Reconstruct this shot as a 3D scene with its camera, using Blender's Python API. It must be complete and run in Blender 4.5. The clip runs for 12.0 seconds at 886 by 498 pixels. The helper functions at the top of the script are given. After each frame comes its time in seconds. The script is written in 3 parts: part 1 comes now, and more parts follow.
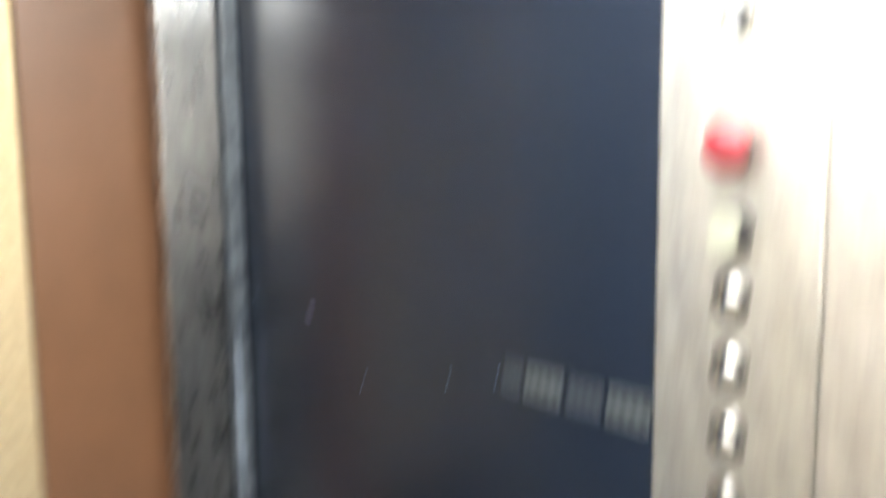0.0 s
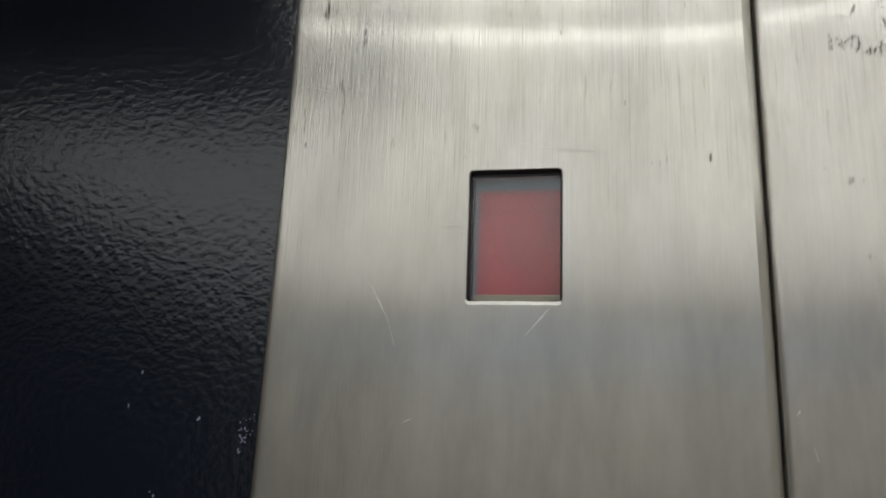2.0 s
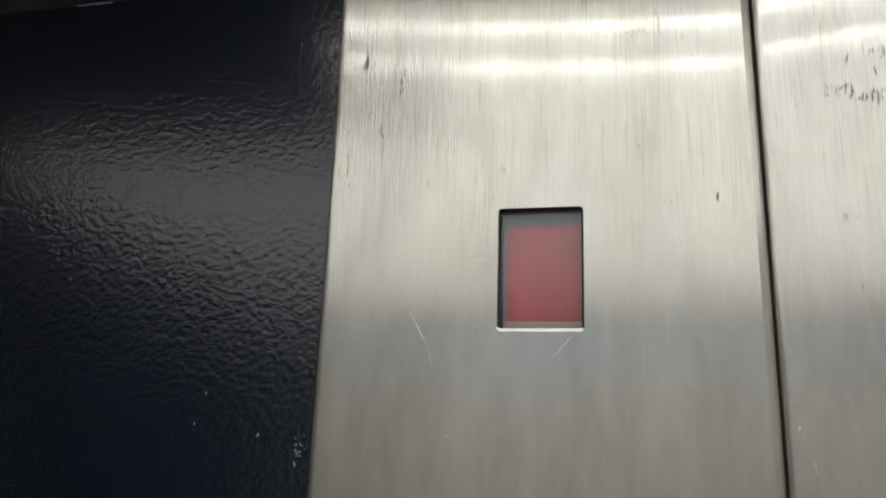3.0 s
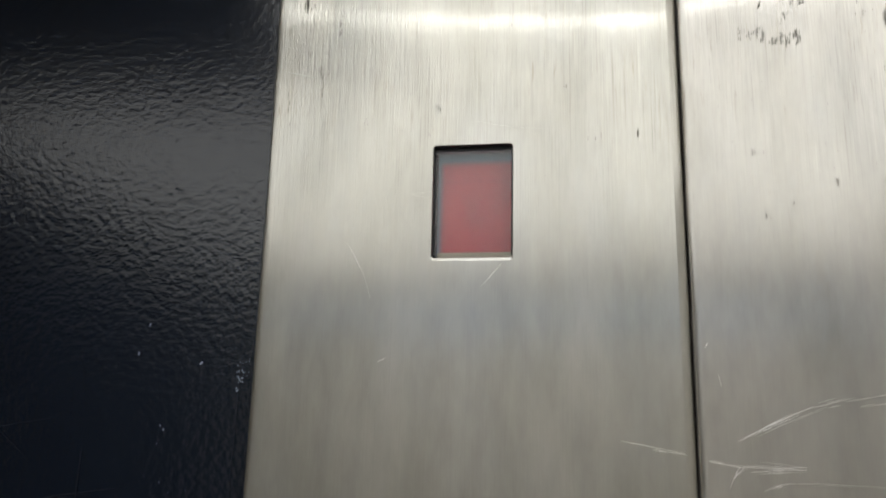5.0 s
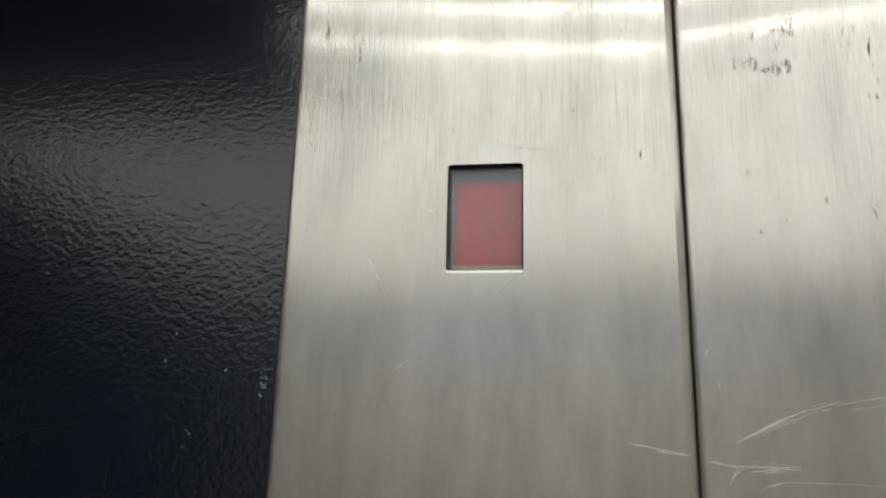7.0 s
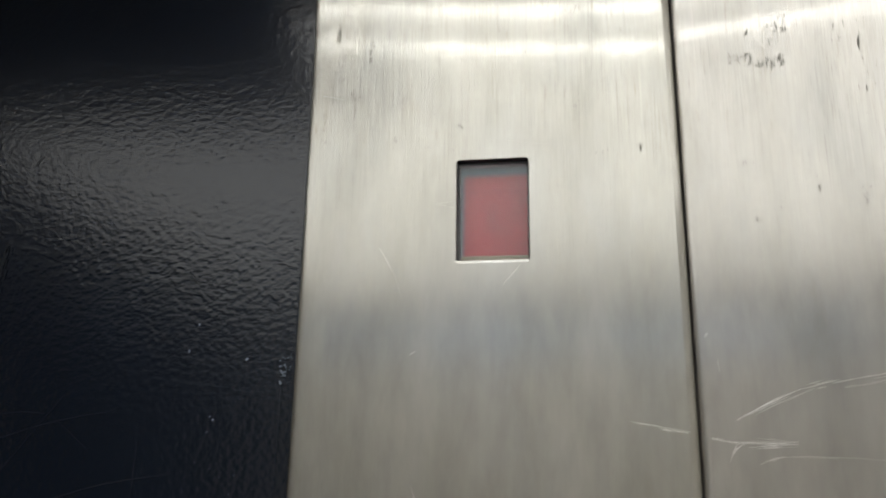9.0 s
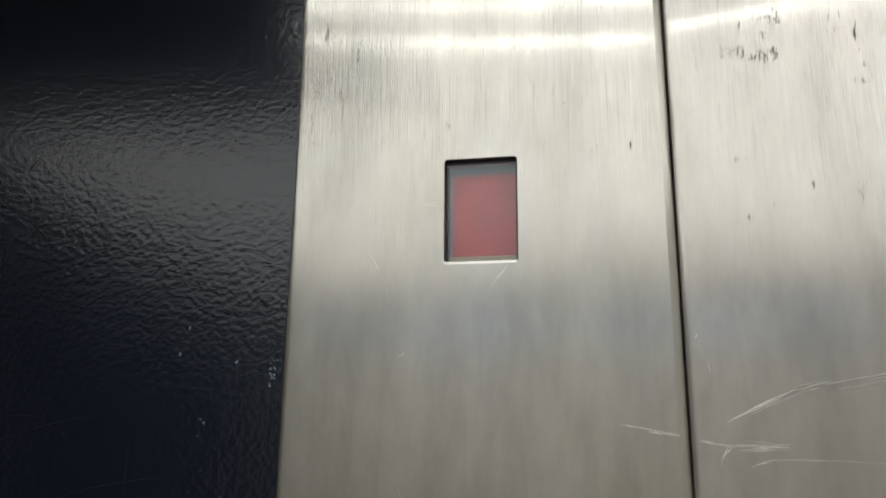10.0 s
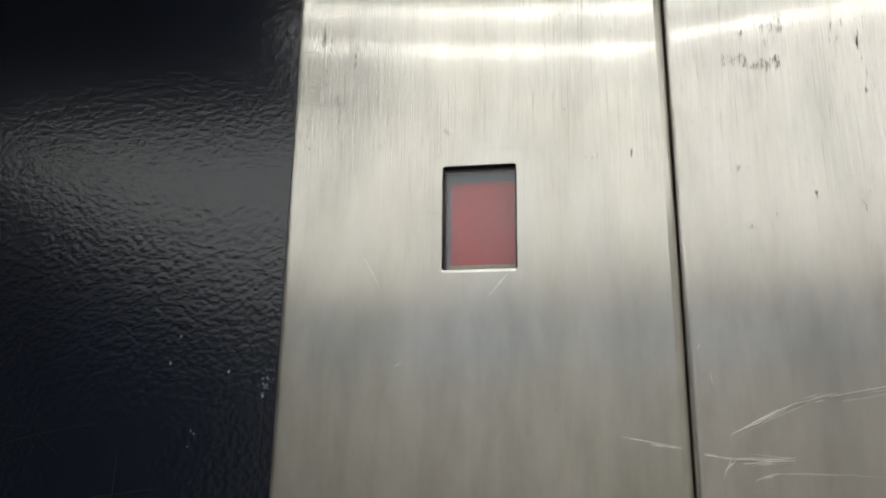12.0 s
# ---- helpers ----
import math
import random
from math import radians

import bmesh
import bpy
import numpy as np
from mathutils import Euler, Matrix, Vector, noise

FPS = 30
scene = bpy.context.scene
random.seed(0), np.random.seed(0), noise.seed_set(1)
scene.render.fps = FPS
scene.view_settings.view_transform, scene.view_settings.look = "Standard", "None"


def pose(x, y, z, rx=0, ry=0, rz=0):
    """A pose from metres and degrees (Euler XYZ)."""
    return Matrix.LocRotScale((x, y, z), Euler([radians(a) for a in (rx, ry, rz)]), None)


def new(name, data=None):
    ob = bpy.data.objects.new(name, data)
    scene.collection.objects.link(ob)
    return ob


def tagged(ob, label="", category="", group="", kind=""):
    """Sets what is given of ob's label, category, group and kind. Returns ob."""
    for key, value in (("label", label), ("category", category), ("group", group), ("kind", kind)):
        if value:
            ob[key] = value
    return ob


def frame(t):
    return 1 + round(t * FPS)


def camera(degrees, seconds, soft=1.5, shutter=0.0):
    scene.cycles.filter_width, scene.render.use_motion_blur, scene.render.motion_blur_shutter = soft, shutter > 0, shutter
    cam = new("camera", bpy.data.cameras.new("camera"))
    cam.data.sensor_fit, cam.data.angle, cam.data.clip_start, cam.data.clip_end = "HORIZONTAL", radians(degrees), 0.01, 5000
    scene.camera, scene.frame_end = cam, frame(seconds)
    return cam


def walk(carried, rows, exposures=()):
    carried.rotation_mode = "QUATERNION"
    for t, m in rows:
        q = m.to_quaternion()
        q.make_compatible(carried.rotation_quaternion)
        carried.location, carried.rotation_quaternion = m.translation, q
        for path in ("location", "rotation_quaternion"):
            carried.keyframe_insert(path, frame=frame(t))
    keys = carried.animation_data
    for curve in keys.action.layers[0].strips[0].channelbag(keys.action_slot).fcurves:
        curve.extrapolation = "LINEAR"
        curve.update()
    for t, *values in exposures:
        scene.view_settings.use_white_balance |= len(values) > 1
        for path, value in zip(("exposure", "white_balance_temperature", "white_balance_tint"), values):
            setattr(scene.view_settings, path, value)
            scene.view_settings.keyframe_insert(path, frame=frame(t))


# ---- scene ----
# A small lift car. The wall with the control panel is the plane y = 0, x runs along it, the door lies towards -x.
cam = camera(61.38, 12.0, soft=1.75, shutter=0.7)
ROWS = [  # seconds, x, y, z, yaw to the left, pitch up, roll
    (0, 0.4290, -0.6390, 1.4065, 50.00, -6.10, -0.51),
    (0.1, 0.4070, -0.6252, 1.4871, 47.55, -1.43, 0.31),
    (0.2, 0.3717, -0.6034, 1.5392, 44.94, 3.81, 1.31),
    (0.3, 0.3397, -0.5740, 1.5827, 42.90, 7.55, 2.03),
    (0.4, 0.3076, -0.5456, 1.6168, 40.42, 9.19, 2.65),
    (0.5, 0.2719, -0.5046, 1.6497, 36.80, 10.41, 3.06),
    (0.6, 0.2288, -0.4664, 1.6772, 31.68, 11.64, 3.24),
    (0.7, 0.2017, -0.4174, 1.7100, 28.03, 12.72, 2.63),
    (0.8, 0.1764, -0.3783, 1.7420, 24.38, 13.66, 2.06),
    (0.9, 0.1619, -0.3430, 1.7639, 22.46, 14.64, 1.96),
    (1, 0.1433, -0.3198, 1.7740, 19.84, 15.18, 2.26),
    (1.1, 0.1312, -0.3019, 1.7841, 17.59, 15.34, 2.75),
    (1.2, 0.1231, -0.2854, 1.7930, 15.78, 15.10, 2.99),
    (1.3, 0.1156, -0.2695, 1.7997, 14.29, 14.79, 3.21),
    (1.5, 0.1085, -0.2522, 1.8037, 13.03, 14.42, 3.24),
    (2, 0.1072, -0.2340, 1.8050, 11.72, 14.64, 2.51),
    (2.2, 0.1025, -0.2294, 1.8064, 12.01, 14.06, 2.26),
    (2.5, 0.1044, -0.2372, 1.8097, 13.08, 13.83, 1.97),
    (2.8, 0.1101, -0.2614, 1.8126, 13.27, 13.95, 1.87),
    (3, 0.1077, -0.2634, 1.8087, 13.20, 14.72, 2.15),
    (3.2, 0.1096, -0.2644, 1.8077, 12.87, 13.90, 2.54),
    (3.5, 0.1163, -0.2514, 1.7951, 12.00, 13.53, 2.43),
    (3.7, 0.1197, -0.2578, 1.7939, 10.90, 13.70, 2.33),
    (5.3, 0.1184, -0.2729, 1.7895, 9.85, 12.59, 1.42),
    (5.5, 0.1251, -0.2754, 1.7880, 10.24, 13.41, 1.76),
    (6, 0.1252, -0.2802, 1.7904, 10.41, 13.57, 1.59),
    (6.5, 0.1247, -0.2818, 1.7884, 10.54, 14.01, 1.54),
    (7, 0.1120, -0.2873, 1.7834, 9.19, 14.54, 1.56),
    (7.2, 0.1038, -0.2897, 1.7844, 8.20, 14.64, 1.53),
    (8.8, 0.1034, -0.3005, 1.7701, 8.74, 15.48, 0.90),
    (9, 0.1125, -0.2995, 1.7754, 9.69, 14.73, 0.89),
    (9.5, 0.1253, -0.2935, 1.7802, 11.06, 14.13, 0.72),
    (10, 0.1252, -0.2956, 1.7810, 11.23, 13.89, 0.66),
    (10.5, 0.1246, -0.2979, 1.7778, 11.42, 14.49, 0.93),
    (11, 0.1142, -0.3037, 1.7746, 9.85, 15.58, 1.26),
    (11.5, 0.1107, -0.3021, 1.7734, 9.30, 15.74, 1.15),
    (12, 0.1214, -0.2906, 1.7808, 10.53, 14.80, 0.85),
]


def held(x, y, z, yaw, pitch, roll):
    """A camera at x, y, z, turned to the left, up and over by degrees."""
    return pose(x, y, z, 0, 0, yaw) @ pose(0, 0, 0, 90 + pitch) @ pose(0, 0, 0, 0, 0, roll)


EXPOSURES = [  # seconds, stops, kelvin, tint
    (0.0, 4.35, 6150, 11), (0.1, 4.3, 6150, 11), (0.2, 4.05, 6150, 11), (0.3, 3.55, 6150, 11), (0.4, 2.85, 6150, 11), (0.5, 2.4, 6150, 11),
    (0.6, 1.85, 6100, 11), (0.8, 1.05, 6050, 11), (1.0, 0.68, 6050, 11), (1.2, 0.38, 6200, 11), (1.5, 0.05, 6250, 10), (2.0, -0.1, 6250, 10),
    (2.8, 0.1, 6300, 10), (3.2, 0.3, 6300, 10), (3.7, 0.31, 6300, 10), (5.5, 0.28, 6300, 10), (6.5, 0.24, 6300, 10), (7.2, 0.23, 6300, 10),
    (9.0, 0.29, 6300, 10), (9.5, 0.31, 6300, 10), (10.5, 0.26, 6300, 10), (11.5, 0.25, 6300, 10), (12.0, 0.28, 6300, 10)]
walk(cam, [(r[0], held(*r[1:])) for r in ROWS], EXPOSURES)

# ---- light ----
world = bpy.data.worlds.new("world")
world.use_nodes = True
world.node_tree.nodes["Background"].inputs["Color"].default_value = (0.9, 0.85, 0.75, 1)
world.node_tree.nodes["Background"].inputs["Strength"].default_value = 0.02
scene.world = world
TUBE_GLOW = 3.2
PANEL_GLOW = 1.15
LANDING_GLOW = 11.0

CEIL = 2.03          # height of the car's ceiling
DOOR_X = -0.947      # inner face of the front wall
BACK_X = 0.72
FAR_Y = -1.02        # inner face of the wall opposite the control panel
PANEL_W = 0.16
BASE = 1.85          # height of the lower edge of the display


# ---- materials ----
def material(name):
    m = bpy.data.materials.new(name)
    m.use_nodes = True
    nt = m.node_tree
    return m, nt, nt.nodes["Principled BSDF"]


def node(nt, kind, **values):
    n = nt.nodes.new(kind)
    for key, value in values.items():
        n.inputs[key].default_value = value
    return n


def coords(nt, scale):
    tc, mp = nt.nodes.new("ShaderNodeTexCoord"), nt.nodes.new("ShaderNodeMapping")
    mp.inputs["Scale"].default_value = scale
    nt.links.new(tc.outputs["Object"], mp.inputs["Vector"])
    return mp.outputs["Vector"]


def noise_tex(nt, vec, scale, detail=4.0, rough=0.55):
    n = node(nt, "ShaderNodeTexNoise", Scale=scale, Detail=detail, Roughness=rough)
    nt.links.new(vec, n.inputs["Vector"])
    return n.outputs["Fac"]


def ramp(nt, fac, stops):
    r = nt.nodes.new("ShaderNodeValToRGB")
    nt.links.new(fac, r.inputs["Fac"])
    while len(r.color_ramp.elements) < len(stops):
        r.color_ramp.elements.new(0.5)
    for e, (p, c) in zip(r.color_ramp.elements, stops):
        e.position, e.color = p, (*c, 1)
    return r.outputs["Color"]


def bump(nt, height, strength, distance, normal=None):
    b = node(nt, "ShaderNodeBump", Strength=strength, Distance=distance)
    nt.links.new(height, b.inputs["Height"])
    if normal:
        nt.links.new(normal, b.inputs["Normal"])
    return b.outputs["Normal"]


def times(nt, a, b):
    n = node(nt, "ShaderNodeMath")
    n.operation = "MULTIPLY"
    nt.links.new(a, n.inputs[0])
    if isinstance(b, (int, float)):
        n.inputs[1].default_value = b
    else:
        nt.links.new(b, n.inputs[1])
    return n.outputs[0]


def over(nt, a, b, factor=1.0):
    """Colour a multiplied by colour b, by a factor or a mask."""
    n = nt.nodes.new("ShaderNodeMix")
    n.data_type, n.blend_type = "RGBA", "MULTIPLY"
    if isinstance(factor, (int, float)):
        n.inputs["Factor"].default_value = factor
    else:
        nt.links.new(factor, n.inputs["Factor"])
    nt.links.new(a, n.inputs["A"])
    nt.links.new(b, n.inputs["B"])
    return n.outputs["Result"]


def spread(nt, value, from_min, from_max, to_min, to_max):
    n = nt.nodes.new("ShaderNodeMapRange")
    for key, v in (("From Min", from_min), ("From Max", from_max), ("To Min", to_min), ("To Max", to_max)):
        n.inputs[key].default_value = v
    nt.links.new(value, n.inputs["Value"])
    return n.outputs["Result"]


def steel(name, tint, sharp=0.062, wide=0.52, share=0.6, grain=0.52, stained=True, blur=2.3):
    """Brushed stainless steel with an upright grain: a sharp lobe over a wide one. Streak contrast is painted stronger
    towards the top, where the lamp's reflection brings the grain out; below, the grain is fainter and the sharp lobe
    blurred.
    """
    m, nt, p = material(name)
    q = nt.nodes.new("ShaderNodeBsdfPrincipled")
    mix = node(nt, "ShaderNodeMixShader", Fac=share)
    place = nt.nodes.new("ShaderNodeSeparateXYZ")
    nt.links.new(coords(nt, (1, 1, 1)), place.inputs["Vector"])
    drift = noise_tex(nt, coords(nt, (1, 1, 0.5)), 30.0, 3.0, 0.6)
    ragged = node(nt, "ShaderNodeMath")
    ragged.operation = "MULTIPLY_ADD"
    ragged.inputs[1].default_value = 0.06
    nt.links.new(drift, ragged.inputs[0])
    nt.links.new(place.outputs["Z"], ragged.inputs[2])
    upper = spread(nt, ragged.outputs[0], BASE + 0.010, BASE + 0.105, 0.12, 1.0)
    streak = noise_tex(nt, coords(nt, (1500, 1500, 32)), 1.0, 4.0, 0.65)
    band = noise_tex(nt, coords(nt, (150, 150, 9)), 1.0, 3.0, 0.6)
    cloud = noise_tex(nt, coords(nt, (1, 1, 0.4)), 17.0, 6.0, 0.65)
    fine = ramp(nt, streak, [(0.34, (0.93, 0.93, 0.925)), (0.5, (1, 1, 1)), (0.66, (1.05, 1.05, 1.05))])
    broad = ramp(nt, band, [(0.34, [0.975 * c for c in tint]), (0.66, [1.02 * c for c in tint])])
    base = over(nt, broad, fine, upper)
    # single brush hairs, bright and dull, in patches; painted strongest where the lamp reflects
    hairs = ramp(nt, noise_tex(nt, coords(nt, (2400, 2400, 16)), 1.0, 2.0, 0.6), [(0.27, (0.62, 0.61, 0.58)), (0.40, (1, 1, 1)), (0.60, (1, 1, 1)), (0.74, (1.2, 1.2, 1.2))])
    patch = ramp(nt, noise_tex(nt, coords(nt, (1, 1, 0.5)), 38.0, 3.0, 0.6), [(0.36, (0.1, 0.1, 0.1)), (0.6, (1, 1, 1))])
    base = over(nt, base, hairs, times(nt, patch, upper))
    base = over(nt, base, ramp(nt, cloud, [(0.3, (0.90, 0.905, 0.90)), (0.5, (0.985, 0.97, 0.935)), (0.68, (1, 1, 1))]))
    if stained:
        # wiped, upright smears and brownish tarnish spots that thicken towards the top
        smear = noise_tex(nt, coords(nt, (55, 55, 14)), 1.0, 4.0, 0.55)
        base = over(nt, base, ramp(nt, smear, [(0.32, (0.90, 0.90, 0.885)), (0.48, (0.98, 0.978, 0.972)), (0.66, (1.02, 1.02, 1.02))]))
        spots = noise_tex(nt, coords(nt, (700, 700, 60)), 1.0, 4.0, 0.65)
        base = over(nt, base, ramp(nt, spots, [(0.27, (0.66, 0.62, 0.55)), (0.36, (0.96, 0.95, 0.93)), (0.44, (1, 1, 1))]), times(nt, patch, upper))
    dents = noise_tex(nt, coords(nt, (1, 1, 0.7)), 7.0, 1.0, 0.4)
    n0 = bump(nt, dents, 0.25, 0.004)
    relief = node(nt, "ShaderNodeBump", Distance=0.0004)
    nt.links.new(streak, relief.inputs["Height"])
    nt.links.new(n0, relief.inputs["Normal"])
    nt.links.new(spread(nt, upper, 0.0, 1.0, 0.3 * grain, 1.1 * grain), relief.inputs["Strength"])
    for shader, rough in ((p, sharp), (q, wide)):
        shader.inputs["Metallic"].default_value = 1.0
        nt.links.new(base, shader.inputs["Base Color"])
        nt.links.new(relief.outputs["Normal"], shader.inputs["Normal"])
        worn = spread(nt, band, 0.0, 1.0, rough * 0.8, rough * 1.3)
        if shader is p:
            worn = times(nt, worn, spread(nt, upper, 0.12, 0.75, blur, 1.0))
        nt.links.new(worn, shader.inputs["Roughness"])
    # handled and wiped patches: the share of the two lobes drifts
    wiped = noise_tex(nt, coords(nt, (1, 1, 0.3)), 30.0, 5.0, 0.6)
    nt.links.new(spread(nt, wiped, 0.3, 0.7, share - 0.16, share + 0.16), mix.inputs["Fac"])
    nt.links.new(p.outputs["BSDF"], mix.inputs[1])
    nt.links.new(q.outputs["BSDF"], mix.inputs[2])
    nt.links.new(mix.outputs["Shader"], nt.nodes["Material Output"].inputs["Surface"])
    return m


def paint(name, low, high, rough=0.4, scale=14.0, peel=0.0, peel_scale=220.0):
    """Painted surface with cloudy colour and, if asked for, an orange-peel skin."""
    m, nt, p = material(name)
    cloud = noise_tex(nt, coords(nt, (1, 1, 1)), scale, 5.0, 0.6)
    nt.links.new(ramp(nt, cloud, [(0.3, low), (0.7, high)]), p.inputs["Base Color"])
    p.inputs["Roughness"].default_value = rough
    if peel:
        fine = noise_tex(nt, coords(nt, (1, 1, 1.15)), peel_scale, 1.6, 0.45)
        runs = noise_tex(nt, coords(nt, (1, 1, 0.6)), peel_scale * 0.3, 2.0, 0.5)
        n0 = bump(nt, runs, peel * 0.3, 0.002)
        nt.links.new(bump(nt, fine, peel, 0.0012, n0), p.inputs["Normal"])
    return m


def plain(name, colour, rough=0.5, metal=0.0):
    m, nt, p = material(name)
    speck = noise_tex(nt, coords(nt, (1, 1, 1)), 60.0, 4.0, 0.6)
    nt.links.new(ramp(nt, speck, [(0.3, [0.85 * c for c in colour]), (0.7, colour)]), p.inputs["Base Color"])
    p.inputs["Roughness"].default_value, p.inputs["Metallic"].default_value = rough, metal
    return m


STEEL = steel("brushed_steel", (0.68, 0.667, 0.632))
STEEL_POST = steel("dull_post_steel", (0.43, 0.435, 0.44), 0.10, 0.5, 0.3, 0.3, False, 1.3)
STEEL_DOOR = steel("brushed_steel_wall", (0.68, 0.662, 0.64), grain=0.3)
STEEL_CEILING = paint("satin_ceiling_steel", (0.62, 0.56, 0.51), (0.74, 0.68, 0.63), 0.36, 9.0, 0.12, 25.0)
STEEL_CEILING.node_tree.nodes["Principled BSDF"].inputs["Metallic"].default_value = 0.6
DARK = paint("dark_blue_paint", (0.0056, 0.0096, 0.0196), (0.0080, 0.0131, 0.0258), 0.24, 14.0, 0.20, 400.0)
DARK.node_tree.nodes["Principled BSDF"].inputs["Specular IOR Level"].default_value = 0.85
WORN = paint("worn_post_paint", (0.02, 0.025, 0.032), (0.14, 0.16, 0.18), 0.3, 26.0, 0.3, 90.0)
BROWN = paint("brown_paint", (0.155, 0.078, 0.040), (0.195, 0.096, 0.050), 0.35, 6.0)
PLASTER = paint("cream_plaster", (0.60, 0.53, 0.38), (0.78, 0.71, 0.55), 0.9, 30.0, 1.0, 60.0)
LAMINATE = paint("light_laminate", (0.79, 0.755, 0.70), (0.86, 0.825, 0.775), 0.45, 5.0)
BEIGE_LAMINATE = paint("beige_laminate", (0.46, 0.40, 0.31), (0.54, 0.47, 0.37), 0.45, 5.0)
BLUE_GREY = paint("blue_grey_paint", (0.10, 0.14, 0.21), (0.125, 0.17, 0.255), 0.4, 6.0)
# made-up blue metal, tints what the steel panel mirrors under the lamp
BLUE_REFLECTOR = steel("blue_reflector_steel", (0.36, 0.59, 0.98), 0.32, 0.55, 0.5, 0.12, False, 1.0)
LINO = paint("grey_linoleum", (0.40, 0.41, 0.43), (0.50, 0.51, 0.53), 0.5, 40.0)
RUBBER = paint("dark_rubber", (0.03, 0.03, 0.03), (0.05, 0.05, 0.05), 0.7)
BLACK = plain("black_plastic", (0.012, 0.012, 0.014), 0.4)
GAP = plain("gap_black", (0.02, 0.02, 0.02), 0.7)
GREY = plain("grey_plastic", (0.40, 0.45, 0.51), 0.6)
BEIGE = plain("beige_plastic", (0.55, 0.48, 0.36), 0.5)
RED = plain("red_plastic", (0.30, 0.035, 0.045), 0.10)
CREAM = plain("cream_plastic", (0.38, 0.39, 0.30), 0.3)
DARK_CHROME = plain("tarnished_chrome", (0.22, 0.22, 0.215), 0.2, 1.0)
CHROME = plain("chrome", (0.50, 0.49, 0.47), 0.09, 1.0)
BRASS = plain("brass", (0.22, 0.16, 0.115), 0.22, 1.0)
LABEL = plain("worn_label_film", (0.080, 0.092, 0.092), 0.5)
LABEL_BAR = plain("worn_label_print", (0.048, 0.057, 0.062), 0.6)
SCRATCH = plain("bare_scratch", (0.97, 0.95, 0.92), 0.5, 0.75)
PIT = plain("pit", (0.20, 0.19, 0.17), 0.6)
CHIP = plain("chipped_paint", (0.36, 0.42, 0.52), 0.5)
EDGE = paint("rubbed_edge_paint", (0.025, 0.027, 0.030), (0.085, 0.085, 0.085), 0.5, 45.0, 0.4, 120.0)
SCUFF = plain("dull_scuff", (0.021, 0.025, 0.032), 0.5)
SCRATCH_DULL = plain("old_scratch", (0.74, 0.72, 0.69), 0.5, 0.7)
PIT_DULL = plain("dull_line", (0.52, 0.51, 0.48), 0.5, 0.85)
LABEL_DARK = plain("faded_label_film", (0.027, 0.033, 0.043), 0.5)

TUBE, nt, p = material("lamp_glass")
p.inputs["Base Color"].default_value = (0.9, 0.9, 0.88, 1)
p.inputs["Emission Color"].default_value = (1.0, 0.99, 0.945, 1)
p.inputs["Emission Strength"].default_value = TUBE_GLOW
DIFFUSER, nt, p = material("lamp_diffuser")
p.inputs["Base Color"].default_value = (0.85, 0.85, 0.82, 1)
p.inputs["Emission Color"].default_value = (1.0, 0.985, 0.92, 1)
split = nt.nodes.new("ShaderNodeSeparateXYZ")
nt.links.new(coords(nt, (1, 1, 1)), split.inputs["Vector"])
edge = nt.nodes.new("ShaderNodeMapRange")      # glow dimmed towards the far rim to soften its edge in the steel's reflection
edge.interpolation_type = "SMOOTHSTEP"
for key, value in (("From Min", -1.0), ("From Max", -0.34), ("To Min", 0.25 * PANEL_GLOW), ("To Max", 0.98 * PANEL_GLOW)):
    edge.inputs[key].default_value = value
left = spread(nt, split.outputs["X"], -0.40, -0.05, 0.28, 0.0)      # dimming eased at this end to lower the reflection on the painted wall
shift = node(nt, "ShaderNodeMath")
nt.links.new(split.outputs["Y"], shift.inputs[0])
nt.links.new(left, shift.inputs[1])
nt.links.new(shift.outputs[0], edge.inputs["Value"])
nt.links.new(edge.outputs["Result"], p.inputs["Emission Strength"])
LANDING_FILL, nt, p = material("landing_fill_glow")
p.inputs["Emission Color"].default_value = (1.0, 0.94, 0.83, 1)
p.inputs["Emission Strength"].default_value = LANDING_GLOW
RED_FILTER, nt, p = material("red_filter")     # milky red sheet whose tint thins out to grey at the top and one side
split = nt.nodes.new("ShaderNodeSeparateXYZ")
nt.links.new(coords(nt, (1, 1, 1)), split.inputs["Vector"])
haze = noise_tex(nt, coords(nt, (1, 1, 0.45)), 85.0, 3.0, 0.5)
tinted = ramp(nt, haze, [(0.33, (0.60, 0.125, 0.150)), (0.55, (0.72, 0.120, 0.148)), (0.72, (0.76, 0.145, 0.17))])
keep = None
for axis, lo, hi in (("X", 0.0672, 0.0706), ("Z", BASE + 0.0420, BASE + 0.0384)):
    band = nt.nodes.new("ShaderNodeMapRange")
    band.interpolation_type = "SMOOTHSTEP"
    band.inputs["From Min"].default_value, band.inputs["From Max"].default_value = min(lo, hi), max(lo, hi)
    band.inputs["To Min"].default_value, band.inputs["To Max"].default_value = (0, 1) if lo < hi else (1, 0)
    nt.links.new(split.outputs[axis], band.inputs["Value"])
    if keep is None:
        keep = band.outputs["Result"]
    else:
        both = node(nt, "ShaderNodeMath")
        both.operation = "MULTIPLY"
        nt.links.new(keep, both.inputs[0])
        nt.links.new(band.outputs["Result"], both.inputs[1])
        keep = both.outputs[0]
fadeout = nt.nodes.new("ShaderNodeMix")
fadeout.data_type = "RGBA"
fadeout.inputs["A"].default_value = (0.27, 0.37, 0.48, 1)
nt.links.new(keep, fadeout.inputs["Factor"])
nt.links.new(tinted, fadeout.inputs["B"])
nt.links.new(fadeout.outputs["Result"], p.inputs["Base Color"])
p.inputs["Roughness"].default_value = 0.45
GLASS, nt, p = material("clear_pane")
